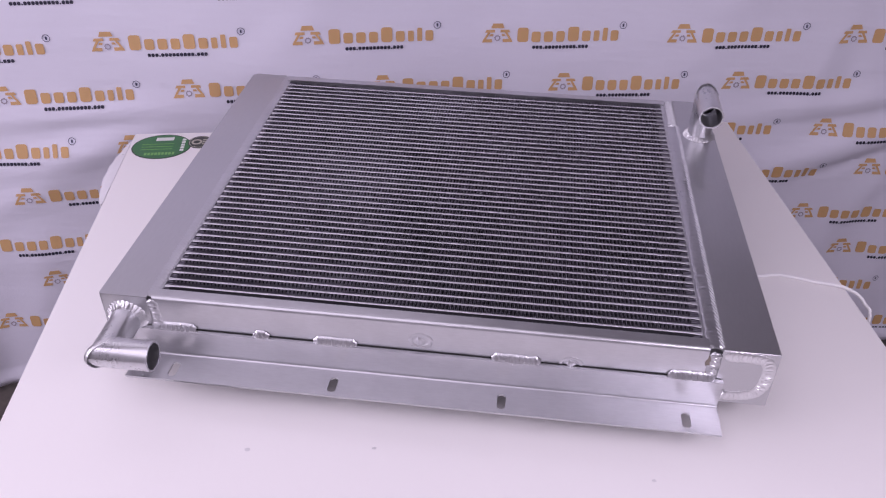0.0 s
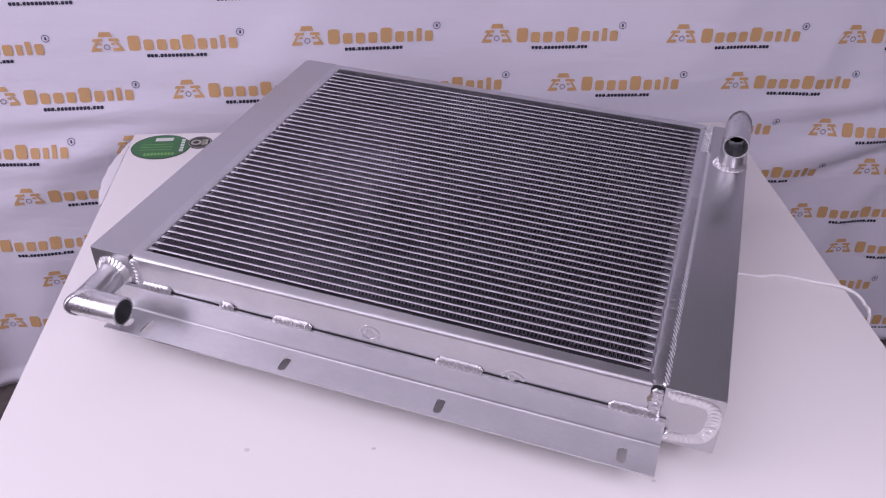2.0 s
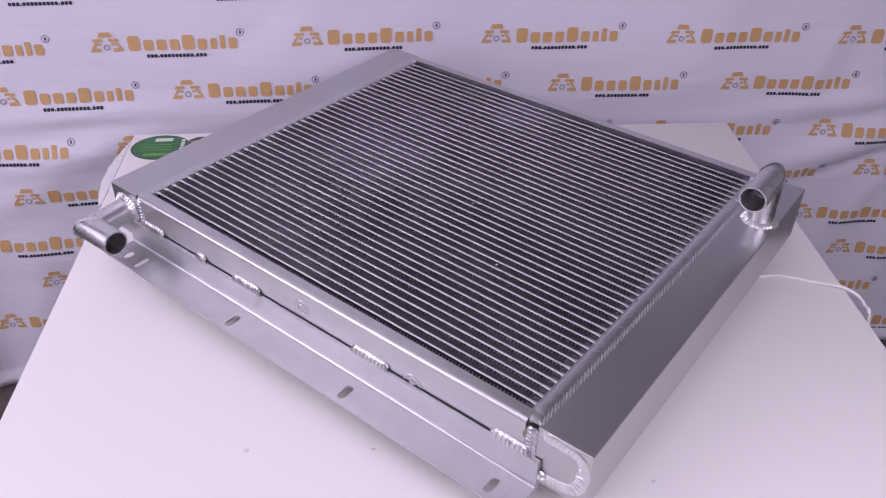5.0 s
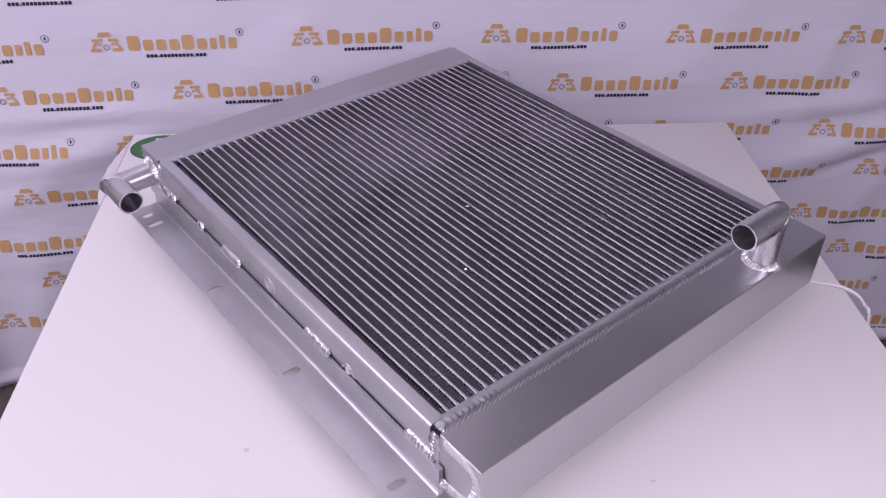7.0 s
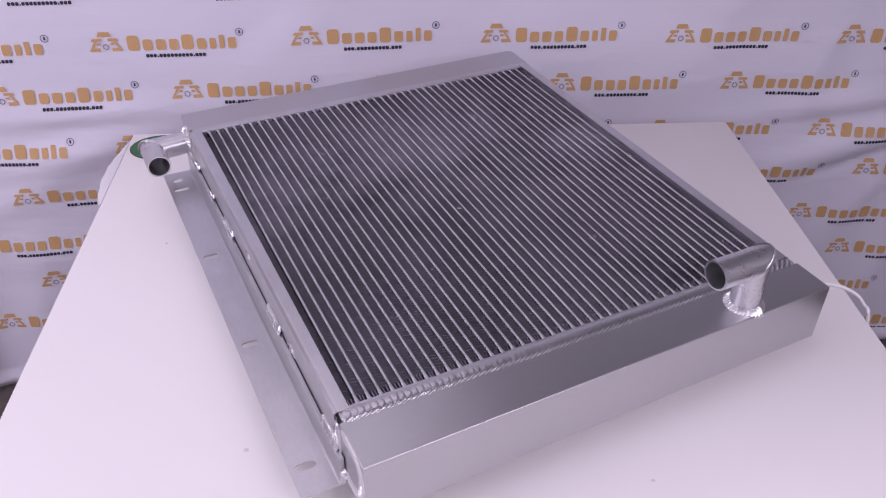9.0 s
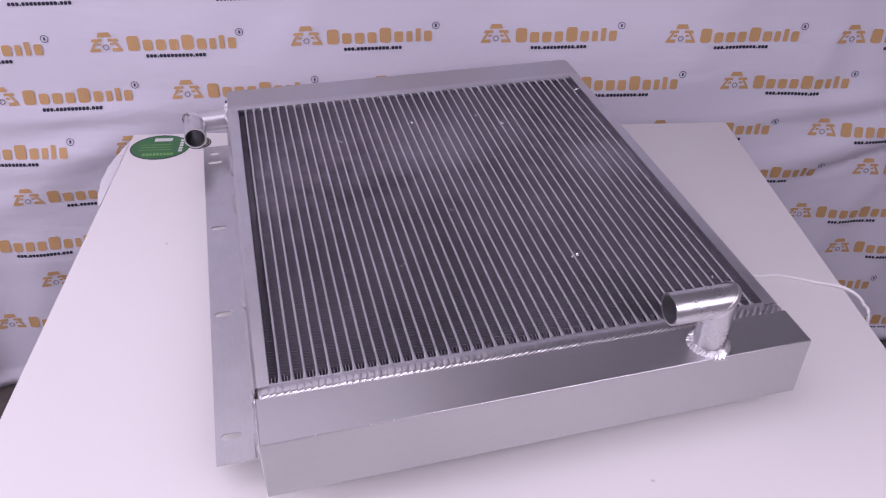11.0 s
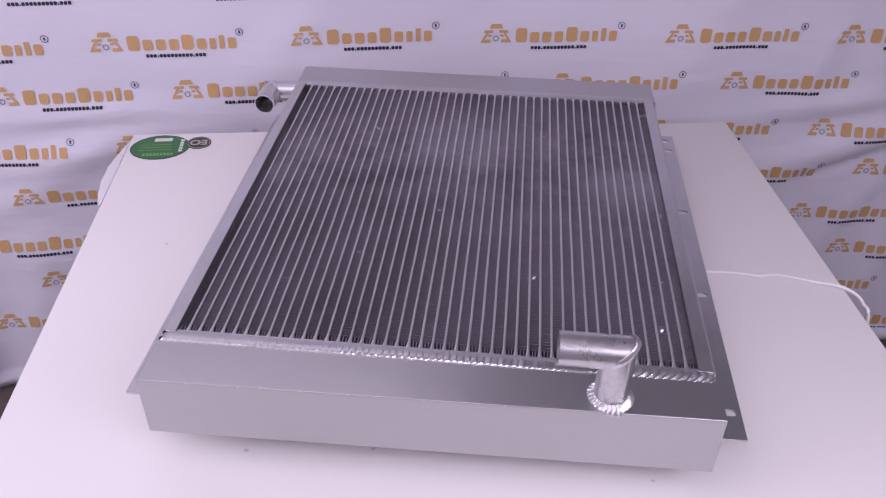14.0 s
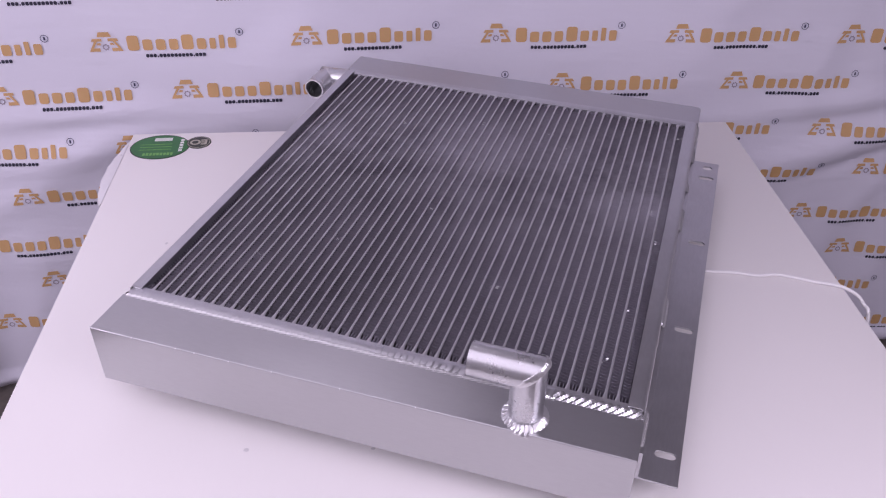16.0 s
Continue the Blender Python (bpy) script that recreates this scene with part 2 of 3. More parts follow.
def banner_y(x, z):
    y = 0.580 + 0.0955 * x - 0.0281 * x * x + 0.0592 * (z - 0.67)
    for fx, fz, a, hl, hw, dp in FOLDS:
        c, s = math.cos(radians(a)), math.sin(radians(a))
        p, q = (x - fx) * c + (z - fz) * s, -(x - fx) * s + (z - fz) * c
        y -= 0.68 * dp * math.exp(-(p / hl) ** 2 - (q / hw) ** 2)
    y += 0.008 * noise.noise(Vector((x * 2.1, z * 1.7, 3.0))) + 0.0024 * noise.noise(Vector((x * 7, z * 9, 8.0)))
    return y


def flat_sheet(polys, lift):
    """Polygons in the banner's plane (x, z), laid on its folds."""
    bm = bmesh.new()
    for poly in polys:
        vs = [bm.verts.new((x, 0, z)) for x, z in poly]
        bm.faces.new(vs)
    bmesh.ops.triangulate(bm, faces=bm.faces)
    for v in bm.verts:
        v.co.y = banner_y(v.co.x, v.co.z) - lift
    return bm


def blob(x0, x1, z0, z1, r=0.3, n=3):
    """A rounded upright block."""
    rx = min(x1 - x0, z1 - z0) * r
    out = []
    for cx, cz, a0 in ((x1 - rx, z1 - rx, 0), (x0 + rx, z1 - rx, 90), (x0 + rx, z0 + rx, 180), (x1 - rx, z0 + rx, 270)):
        for k in range(n + 1):
            a = radians(a0 + 90 * k / n)
            out.append((cx + rx * math.cos(a), cz + rx * math.sin(a)))
    return out


def ring_polys(cx, cz, r0, r1, n=18, teeth=0):
    out = []
    for k in range(n):
        a, b = 2 * math.pi * k / n, 2 * math.pi * (k + 1) / n
        ro = r1 * (1.16 if teeth and k % 2 else 1.0)
        out.append([(cx + r0 * math.cos(a), cz + r0 * math.sin(a)), (cx + ro * math.cos(a), cz + ro * math.sin(a)),
                    (cx + ro * math.cos(b), cz + ro * math.sin(b)), (cx + r0 * math.cos(b), cz + r0 * math.sin(b))])
    return out


def banner():
    x0, x1, z0, z1, st = -1.16, 1.34, 0.02, 1.5, 0.0125
    nx, nz = int((x1 - x0) / st), int((z1 - z0) / st)
    bm = bmesh.new()
    g = []
    for j in range(nz + 1):
        z = z0 + (z1 - z0) * j / nz
        row = []
        for i in range(nx + 1):
            x = x0 + (x1 - x0) * i / nx
            y = banner_y(x, z)
            if z < 0.052:                      # stiff white hem
                y -= 0.008
            row.append(bm.verts.new((x, y, z)))
        g.append(row)
    for j in range(nz):
        for i in range(nx):
            bm.faces.new((g[j][i], g[j][i + 1], g[j + 1][i + 1], g[j + 1][i]))
    cloth = tagged(part("backdrop", bm, CLOTH, None, "", True), "creased white cloth banner printed with rows of orange logos", "banner", kind="structure")
    mod = cloth.modifiers.new("thick", "SOLIDIFY")
    mod.thickness, mod.offset = 0.0008, 1
    # widths of the nine blocks of the word, and whether they are tall
    word = [(0.026, 1), (0.022, 0), (0.022, 0), (0.021, 0), (0.026, 1), (0.021, 0), (0.015, 0), (0.013, 2), (0.019, 0)]
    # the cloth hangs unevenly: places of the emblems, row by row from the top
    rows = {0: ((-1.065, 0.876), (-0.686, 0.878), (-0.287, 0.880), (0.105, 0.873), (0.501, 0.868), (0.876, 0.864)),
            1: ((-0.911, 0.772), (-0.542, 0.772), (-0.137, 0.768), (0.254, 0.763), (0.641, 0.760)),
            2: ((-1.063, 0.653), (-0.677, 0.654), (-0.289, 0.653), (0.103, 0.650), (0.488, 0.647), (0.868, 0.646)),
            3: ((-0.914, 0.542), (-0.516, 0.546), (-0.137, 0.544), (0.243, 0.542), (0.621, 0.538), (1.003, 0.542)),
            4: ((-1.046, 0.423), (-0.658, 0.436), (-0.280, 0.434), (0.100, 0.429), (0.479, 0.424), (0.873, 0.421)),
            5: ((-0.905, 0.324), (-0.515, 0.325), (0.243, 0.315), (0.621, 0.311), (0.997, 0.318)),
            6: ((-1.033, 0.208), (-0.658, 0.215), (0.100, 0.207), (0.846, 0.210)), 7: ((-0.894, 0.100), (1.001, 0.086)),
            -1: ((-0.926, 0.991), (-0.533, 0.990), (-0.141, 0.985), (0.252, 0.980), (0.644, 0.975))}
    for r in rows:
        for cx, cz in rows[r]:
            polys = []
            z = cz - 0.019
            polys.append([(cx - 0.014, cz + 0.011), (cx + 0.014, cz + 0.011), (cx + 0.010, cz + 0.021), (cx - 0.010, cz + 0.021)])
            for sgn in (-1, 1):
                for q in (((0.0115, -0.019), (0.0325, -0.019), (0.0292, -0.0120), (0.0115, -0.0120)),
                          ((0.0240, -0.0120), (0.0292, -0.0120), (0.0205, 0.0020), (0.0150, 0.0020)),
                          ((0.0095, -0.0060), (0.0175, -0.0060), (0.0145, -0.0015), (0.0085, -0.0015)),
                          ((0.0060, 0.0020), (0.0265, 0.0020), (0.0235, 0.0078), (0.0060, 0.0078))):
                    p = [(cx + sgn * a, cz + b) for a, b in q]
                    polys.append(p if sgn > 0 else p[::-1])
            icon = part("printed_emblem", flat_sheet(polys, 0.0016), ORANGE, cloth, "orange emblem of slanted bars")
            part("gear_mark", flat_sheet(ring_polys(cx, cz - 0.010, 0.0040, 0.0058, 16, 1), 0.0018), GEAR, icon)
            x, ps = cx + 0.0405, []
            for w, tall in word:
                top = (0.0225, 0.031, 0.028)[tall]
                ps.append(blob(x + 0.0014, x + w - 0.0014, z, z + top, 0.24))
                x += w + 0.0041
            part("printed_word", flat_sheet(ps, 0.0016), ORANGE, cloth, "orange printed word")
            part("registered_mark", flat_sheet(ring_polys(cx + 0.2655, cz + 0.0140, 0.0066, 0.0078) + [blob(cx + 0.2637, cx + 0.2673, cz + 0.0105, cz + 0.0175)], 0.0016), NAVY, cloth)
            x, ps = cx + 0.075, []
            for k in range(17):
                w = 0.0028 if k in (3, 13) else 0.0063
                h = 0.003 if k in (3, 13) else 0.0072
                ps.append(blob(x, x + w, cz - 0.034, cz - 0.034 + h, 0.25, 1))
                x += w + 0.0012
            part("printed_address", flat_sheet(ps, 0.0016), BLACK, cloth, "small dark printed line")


banner()


# ---- table ----
TILT = 4.32
TABLE = pose(-0.018, 0.4325, 0, 0, 0, TILT)     # middle of the far edge


def table():
    root = tagged(new("table"), "white laminate table with a plain square top", "table")
    root.matrix_world = TABLE
    part("tabletop", box(-0.6027, 0.6027, -1.2, 0.0, TOP - 0.025, TOP, 0.0025), LAMINATE, root, "", True)
    for sx in (-1, 1):
        for y0 in (-1.16, -0.10):
            part("leg", box(sx * 0.56 - 0.025, sx * 0.56 + 0.025, y0, y0 + 0.05, 0, TOP - 0.025, 0.003), EDGE, root, "", True)
    # small scuffs
    for x, y, a, c in ((-0.465, -0.375, 0.0025, 0.003), (-0.283, -0.8155, 0.0035, 0.003), (0.2076, -0.8897, 0.003, 0.002), (-0.127, -0.822, 0.003, 0.002)):
        bm = bmesh.new()
        vs = [bm.verts.new((x + a * math.cos(k) * (1 + 0.3 * noise.noise(Vector((k, x * 40, 0)))), y + c * math.sin(k), TOP + 0.0002)) for k in (2 * math.pi * i / 12 for i in range(12))]
        bm.faces.new(vs)
        part("scuff_mark", bm, SCUFF, root, "faint grey scuff")
    # cloth bulging at the edge by the far corner
    bm = bmesh.new()
    rows = []
    for i in range(22):
        t = i / 21
        y = -0.03 - 0.22 * t
        bulge = 0.004 + 0.020 * math.sin(math.pi * t) ** 0.7 + 0.003 * noise.noise(Vector((t * 9, 0, 0)))
        rows.append([bm.verts.new((-0.6030 - bulge * a, y, TOP - 0.001 - b - 0.002 * noise.noise(Vector((t * 8, a * 3, 1))))) for a, b in ((0, 0), (0.5, 0.001), (0.95, 0.006), (0.9, 0.02), (0.4, 0.035))])
    for a, b in zip(rows, rows[1:]):
        for k in range(4):
            bm.faces.new((a[k], a[k + 1], b[k + 1], b[k]))
    part("edge_bulge", bm, EDGE_CLOTH, root, "wrinkled white cloth bulging at the edge", True)


table()


def sticker():
    root = tagged(new("sticker"), "green oval sticker with a small dark oval on the tabletop", "sticker")
    root.matrix_world = pose(-0.552, 0.337, TOP, 0, 0, 6)

    def oval(cx, cy, a, b, z0, z1, n=48):
        bm = bmesh.new()
        lo = [bm.verts.new((cx + a * math.cos(2 * math.pi * k / n), cy + b * math.sin(2 * math.pi * k / n), z0)) for k in range(n)]
        hi = [bm.verts.new((v.co.x, v.co.y, z1)) for v in lo]
        bm.faces.new(hi)
        bm.faces.new(lo[::-1])
        for k in range(n):
            bm.faces.new((lo[k], lo[(k + 1) % n], hi[(k + 1) % n], hi[k]))
        return bm

    part("oval_rim", oval(0, 0, 0.0565, 0.047, 0.0001, 0.0004), STICKER_DARK, root, "dark green rim")
    part("green_oval", oval(0, 0, 0.0545, 0.0445, 0.0001, 0.0008), GREEN, root, "green printed oval")
    part("small_rim", oval(0.0725, 0.012, 0.0235, 0.0235, 0.0001, 0.0009), STICKER_DARK, root, "dark small oval")
    part("small_ring", oval(0.0725, 0.012, 0.0215, 0.0212, 0.0001, 0.0012), STICKER_BEIGE, root, "beige ring")
    part("small_face", oval(0.0725, 0.012, 0.0203, 0.0198, 0.0001, 0.0015), STICKER_DARK, root, "dark small oval face")

    def bars(name, mat, boxes):
        bm = bmesh.new()
        for b in boxes:
            box(b[0], b[1], b[2], b[3], 0.0007, 0.0012, bm=bm)
        part(name, bm, mat, root)

    bars("print_bar", STICKER_WHITE, [(-0.014, 0.020, 0.022, 0.034)])
    bars("print_line", STICKER_LIME, [(-0.028 + 0.0065 * k, -0.0235 + 0.0065 * k, -0.033, -0.024) for k in range(9)])
    bars("print_line", STICKER_LIME, [(-0.038, 0.022, -0.012 + 0.010 * k, -0.0105 + 0.010 * k) for k in range(3)])
    bars("print_column", STICKER_WHITE, [(0.037, 0.044, -0.020 + 0.010 * k, -0.013 + 0.010 * k) for k in range(5)])
    cu = bpy.data.curves.new("lettering", "FONT")
    cu.body, cu.size, cu.align_x, cu.align_y, cu.extrude, cu.offset = "EO", 0.026, "CENTER", "CENTER", 0.0003, 0.0006
    tx = new("lettering", cu)
    tx.data.materials.append(STICKER_BEIGE)
    tx.parent = root
    tx.matrix_basis = pose(0.0725, 0.012, 0.0018, 0, 0, 180)


sticker()


def turntable():
    root = tagged(new("turntable"), "low round white motorised turntable under the radiator", "turntable")
    root.matrix_world = pose(0, 0, TOP)
    for name, r, z0, z1 in (("base", 0.105, 0.0, 0.030), ("platter", 0.115, 0.033, 0.0436)):
        bm = bmesh.new()
        bmesh.ops.create_cone(bm, cap_ends=True, segments=48, radius1=r, radius2=r, depth=z1 - z0, matrix=Matrix.Translation((0, 0, (z0 + z1) / 2)))
        bmesh.ops.bevel(bm, geom=[e for e in bm.edges if abs(e.verts[0].co.z - e.verts[1].co.z) < 1e-6], offset=0.002, segments=2, affect="EDGES")
        disc = part(name, bm, BASE, root, "", True)
    bm = bmesh.new()
    bmesh.ops.create_cone(bm, cap_ends=True, segments=32, radius1=0.05, radius2=0.05, depth=0.004, matrix=Matrix.Translation((0, 0, 0.0315)))
    part("bearing", bm, EDGE, root)
    return disc


PLATTER = turntable()


def power_cord():
    path = smooth_path(CORD_PATH, 10)
    tagged(part("power_cord", swept(path, 0.0028), CORD, None, "", True), "thin white power cord lying across the table and over its edge", "cord")


CORD_PATH = [(0.104, -0.02, TOP + 0.012), (0.16, -0.02, TOP + 0.0028), (0.28, -0.03, TOP + 0.0028)] + [
    (0.449, -0.034, TOP + 0.0028), (0.496, -0.042, TOP + 0.0028), (0.532, -0.039, TOP + 0.0028), (0.581, -0.055, TOP + 0.0028),
    (0.622, -0.070, TOP + 0.0036), (0.648, -0.090, TOP - 0.010), (0.652, -0.115, TOP - 0.05), (0.650, -0.13, 0.40), (0.66, -0.10, 0.02), (0.72, 0.1, 0.004), (0.80, 0.30, 0.004)]
power_cord()

# ---- radiator ----
HT = 0.0864
LX0, LX1 = -0.3090, 0.3525        # tank ends
AY0, AY1, BY0, BY1 = -0.4405, -0.372, 0.3450, 0.4095
FZ = -0.0878                       # top of the bracket flanges
CX0, CX1, CY0, CY1 = -0.2915, 0.3315, -0.353, 0.334    # open face of the core


def slotted_sheet(x0, x1, y0, y1, z, holes, thick):
    """A flat strip with slots through it: holes of (x, y, half length in x, half width in y)."""
    bm = bmesh.new()
    cuts = [y0]
    for hx, hy, a, b in sorted(holes, key=lambda h: h[1]):
        cuts += [hy - b - 0.003, hy + b + 0.003]
    cuts.append(y1)

    def quad(ya, yb):
        bm.faces.new([bm.verts.new(q) for q in ((x0, ya, z), (x1, ya, z), (x1, yb, z), (x0, yb, z))])

    for i in range(0, len(cuts), 2):
        quad(cuts[i], cuts[i + 1])
    for hx, hy, a, b in holes:
        ya, yb = hy - b - 0.003, hy + b + 0.003
        inner, outer = [], []
        angs = sorted({round(2 * math.pi * k / 28, 5) for k in range(28)} | {round(math.atan2(cy - hy, cx - hx) % (2 * math.pi), 5) for cx in (x0, x1) for cy in (ya, yb)})
        for t in angs:
            dx, dy = math.cos(t), math.sin(t)
            lim = min((x1 - hx) / dx if dx > 1e-9 else 1e9, (x0 - hx) / dx if dx < -1e-9 else 1e9, (yb - hy) / dy if dy > 1e-9 else 1e9, (ya - hy) / dy if dy < -1e-9 else 1e9)
            outer.append(bm.verts.new((hx + dx * lim, hy + dy * lim, z)))
            straight = a - b
            px = math.cos(t) * b + (straight if math.cos(t) > 0.01 else -straight if math.cos(t) < -0.01 else 0)
            inner.append(bm.verts.new((hx + px, hy + math.sin(t) * b, z)))
        m = len(angs)
        for k in range(m):
            bm.faces.new((inner[k], outer[k], outer[(k + 1) % m], inner[(k + 1) % m]))
    bmesh.ops.remove_doubles(bm, verts=bm.verts, dist=1e-5)
    bmesh.ops.recalc_face_normals(bm, faces=bm.faces)
    if sum(f.normal.z for f in bm.faces) < 0:
        bmesh.ops.reverse_faces(bm, faces=bm.faces)
    low = bmesh.ops.extrude_face_region(bm, geom=list(bm.faces))["geom"]
    bmesh.ops.translate(bm, verts=[v for v in low if isinstance(v, bmesh.types.BMVert)], vec=(0, 0, -thick))
    return bm


def radiator():
    root = tagged(new("radiator"), "large bare aluminium radiator with welded tanks lying flat on a turntable", "radiator")
    up = (0, 0, HT)

    def rp(name, bm, mat, parent=root, label="", smooth=True):
        return part(name, bm, mat, parent, label, smooth, up, name in ("tank", "header", "side_channel", "mounting_bracket"))

    # tanks
    bm = box(LX0, LX1, AY0, AY1, -HT, 0, 0.0016, 3)
    for v in bm.verts:
        if v.co.y < AY0 + 0.01:
            v.co.y += 0.0100 * (v.co.x - LX0) / (LX1 - LX0)
    tank_a = rp("tank", bm, SHEET, root, "smooth aluminium end tank")
    bm = bmesh.new()
    box(LX0, LX1, BY0, BY1, -HT, 0, 0.0, bm=bm)
    corner = [e for e in bm.edges if abs(e.verts[0].co.z - e.verts[1].co.z) > 0.01 and e.verts[0].co.y > 0.4]
    for e, r in [(e, 0.004 if e.verts[0].co.x < 0 else 0.010) for e in corner]:
        bmesh.ops.bevel(bm, geom=[e], offset=r, segments=4, profile=0.5, affect="EDGES")
    rim = [e for e in bm.edges if e.is_manifold and e.calc_face_angle(0) > 1.2]
    bmesh.ops.bevel(bm, geom=rim, offset=0.0016, segments=2, profile=0.5, affect="EDGES")
    tank_b = rp("tank", bm, SHEET, root, "smooth aluminium end tank")
    # tube sheets between tank and core
    rp("header", box(LX0 + 0.004, LX1 - 0.004, AY1 - 0.004, CY0 + 0.002, -HT, -0.0012, 0.001), CHANNEL, root, "header plate")
    rp("header", box(LX0 + 0.004, LX1 - 0.004, CY1 - 0.002, BY0 + 0.004, -HT, -0.0012, 0.001), CHANNEL, root, "header plate")
    # long rippled welds along the headers
    rp("weld_bead", weld_bead([(LX1 - 0.098, AY1 + 0.0085, -0.0010), (LX0 + 0.004, AY1 + 0.0085, -0.0010)], (0, 0, 1), 0.0098, 0.0024, 0.0080, seed=1, skew=1.0, slant=0.0, depth=0.17), BEAD, tank_a, "dull weld rippled in chevrons")
    rp("weld_bead", weld_bead([(LX1 - 0.098, AY1 - 0.0002, -0.0008), (LX0 + 0.004, AY1 - 0.0002, -0.0008)], (0, 0, 1), 0.0042, 0.0030, 0.0078, seed=3, skew=0.2, slant=1.0, depth=0.70, rough=0.18), WELD, tank_a, "bright slanted weld along the tank's edge")
    rp("weld_bead", weld_bead([(LX1 - 0.003, AY1 + 0.0062, -0.0010), (LX1 - 0.104, AY1 + 0.0062, -0.0010)], (0, 0, 1), 0.0092, 0.0042, 0.0090, seed=21, skew=0.1, slant=0.9, depth=0.80), BEAD, tank_a, "coarse bright slanted weld")
    rp("weld_bead", weld_bead([(LX0 + 0.004, BY0 - 0.003, -0.0012), (LX1 - 0.002, BY0 - 0.003, -0.0012)], (0, 0, 1), 0.0090, 0.0024, 0.0055, seed=2, skew=0.2, slant=1.2, depth=0.28), CHANNEL, tank_b, "dull rippled weld")
    # end caps: looped weld on each tank end
    for sx, xe in ((-1, LX0), (1, LX1)):
        if sx < 0:
            pts = smooth_path([(xe, AY1 - 0.004, -0.010), (xe, AY1 - 0.030, -0.009), (xe, AY0 + 0.014, -0.014), (xe, AY0 + 0.009, -0.040), (xe, AY0 + 0.018, -0.066), (xe, AY1 - 0.020, -0.074), (xe, AY1 - 0.004, -0.070)], 6)
            rp("weld_bead", weld_bead(pts, (sx, 0, 0), 0.0085, 0.0026, 0.0056, seed=4 + sx, skew=1.0, depth=0.34), WELD, tank_a, "bright looped weld")
        if sx < 0:
            rp("weld_bead", weld_bead([(xe, AY1 + 0.006, -0.004), (xe, AY1 + 0.008, -0.03), (xe, AY1 + 0.006, -0.055)], (sx, 0, 0), 0.008, 0.0042, 0.006, rough=0.4, seed=7 + sx), BEAD, tank_a, "lumpy bright weld")
        rp("weld_bead", weld_bead([(xe, BY0 - 0.006, -0.002), (xe, BY0 - 0.008, -0.03), (xe, BY0 - 0.006, -0.055)], (sx, 0, 0), 0.008, 0.0042, 0.006, rough=0.4, seed=9 + sx), BEAD, tank_b, "lumpy bright weld")
        if sx < 0:
            rp("weld_bead", weld_bead([(xe - 0.003, AY1 - 0.002, -0.056), (xe - 0.003, AY1 - 0.006, -0.068), (xe - 0.001, AY1 - 0.016, -0.076)], (sx, 0, 0.2), 0.0070, 0.0050, 0.0066, rough=0.7, seed=18), WELD, tank_a, "lumpy bright weld at the tank's corner")
            rp("soot_patch", weld_bead([(xe - 0.0006, AY1 + 0.0125, -0.010), (xe - 0.0006, AY1 + 0.0135, -0.030), (xe - 0.0006, AY1 + 0.012, -0.045)], (sx, 0, 0), 0.0036, 0.0020, 0.009, rough=0.9, seed=15), BURNT, tank_a, "sooty dark weld edge")
            rp("soot_patch", weld_bead([(xe, AY1 + 0.012, -0.050), (xe - 0.001, AY1 + 0.008, -0.060), (xe - 0.001, AY1 + 0.006, -0.076)], (sx, 0, 0), 0.0075, 0.0055, 0.009, rough=0.9, seed=12 + sx), BURNT, tank_a, "sooty dark weld end")
    # weld spatter along the front edge of the tank
    for x in (-0.25, -0.19, -0.165, -0.12, -0.065, 0.02, 0.11):
        bm = bmesh.new()
        bmesh.ops.create_icosphere(bm, subdivisions=1, radius=0.0009, matrix=Matrix.Translation((x, AY0 + 0.0004 + 0.0100 * (x - LX0) / (LX1 - LX0), -0.0006)))
        rp("spatter", bm, WELD, tank_a)

    # side channels
    for sx, xo, xi in ((-1, -0.3100, CX0), (1, 0.3515, CX1)):
        prof = []
        r = 0.006
        for k in range(6):
            a = radians(90 * k / 5)
            prof.append((xo - sx * r + sx * r * math.sin(a), 0.0012 - r + r * math.cos(a)))
        prof = [(xi, -0.022), (xi, 0.0012)] + prof + [(xo, -0.0835)]
        bm = bmesh.new()
        rows = [[bm.verts.new((x, y, z)) for x, z in prof] for y in (CY0 - 0.004, CY1 + 0.005)]
        for k in range(len(prof) - 1):
            bm.faces.new((rows[0][k], rows[0][k + 1], rows[1][k + 1], rows[1][k]))
        bmesh.ops.recalc_face_normals(bm, faces=bm.faces)
        bmesh.ops.solidify(bm, geom=list(bm.faces), thickness=0.0015)
        ch = rp("side_channel", bm, CHANNEL, root, "folded aluminium side channel")
        # bracket
        xv = xo + sx * 0.0065
        xf = -0.3634 if sx < 0 else 0.4030
        ye0, ye1 = (-0.3810, 0.3680) if sx < 0 else (-0.3765, 0.3710)
        hx = -0.3442 if sx < 0 else 0.3845
        holes = [(hx, y, 0.0125, 0.0055) for y in ((-0.3404, -0.1138, 0.1008, 0.3105) if sx < 0 else (-0.3340, -0.1045, 0.1110, 0.3155))]
        holes.append((hx, 0.3415 if sx < 0 else 0.3515, 0.0085, 0.0062))
        xb, xi = xv + sx * 0.003, xv - sx * 0.0062
        bm = slotted_sheet(min(xb, xf), max(xb, xf), ye0, ye1, FZ, holes, 0.0026)
        outer = [(xv, -0.0470), (xv, FZ + 0.003)]
        for k in range(1, 6):
            a = radians(90 * k / 5)
            outer.append((xb - sx * 0.003 * math.cos(a), FZ + 0.003 - 0.003 * math.sin(a)))
        low = FZ - 0.0026
        inner = [(xi, -0.0470), (xi, FZ + 0.003), (xi, FZ + 0.001), (xi, FZ - 0.001), (xi, low), ((xi + xb) / 2, low), (xb, low)]
        prof = outer + inner[::-1]
        leg = bmesh.new()
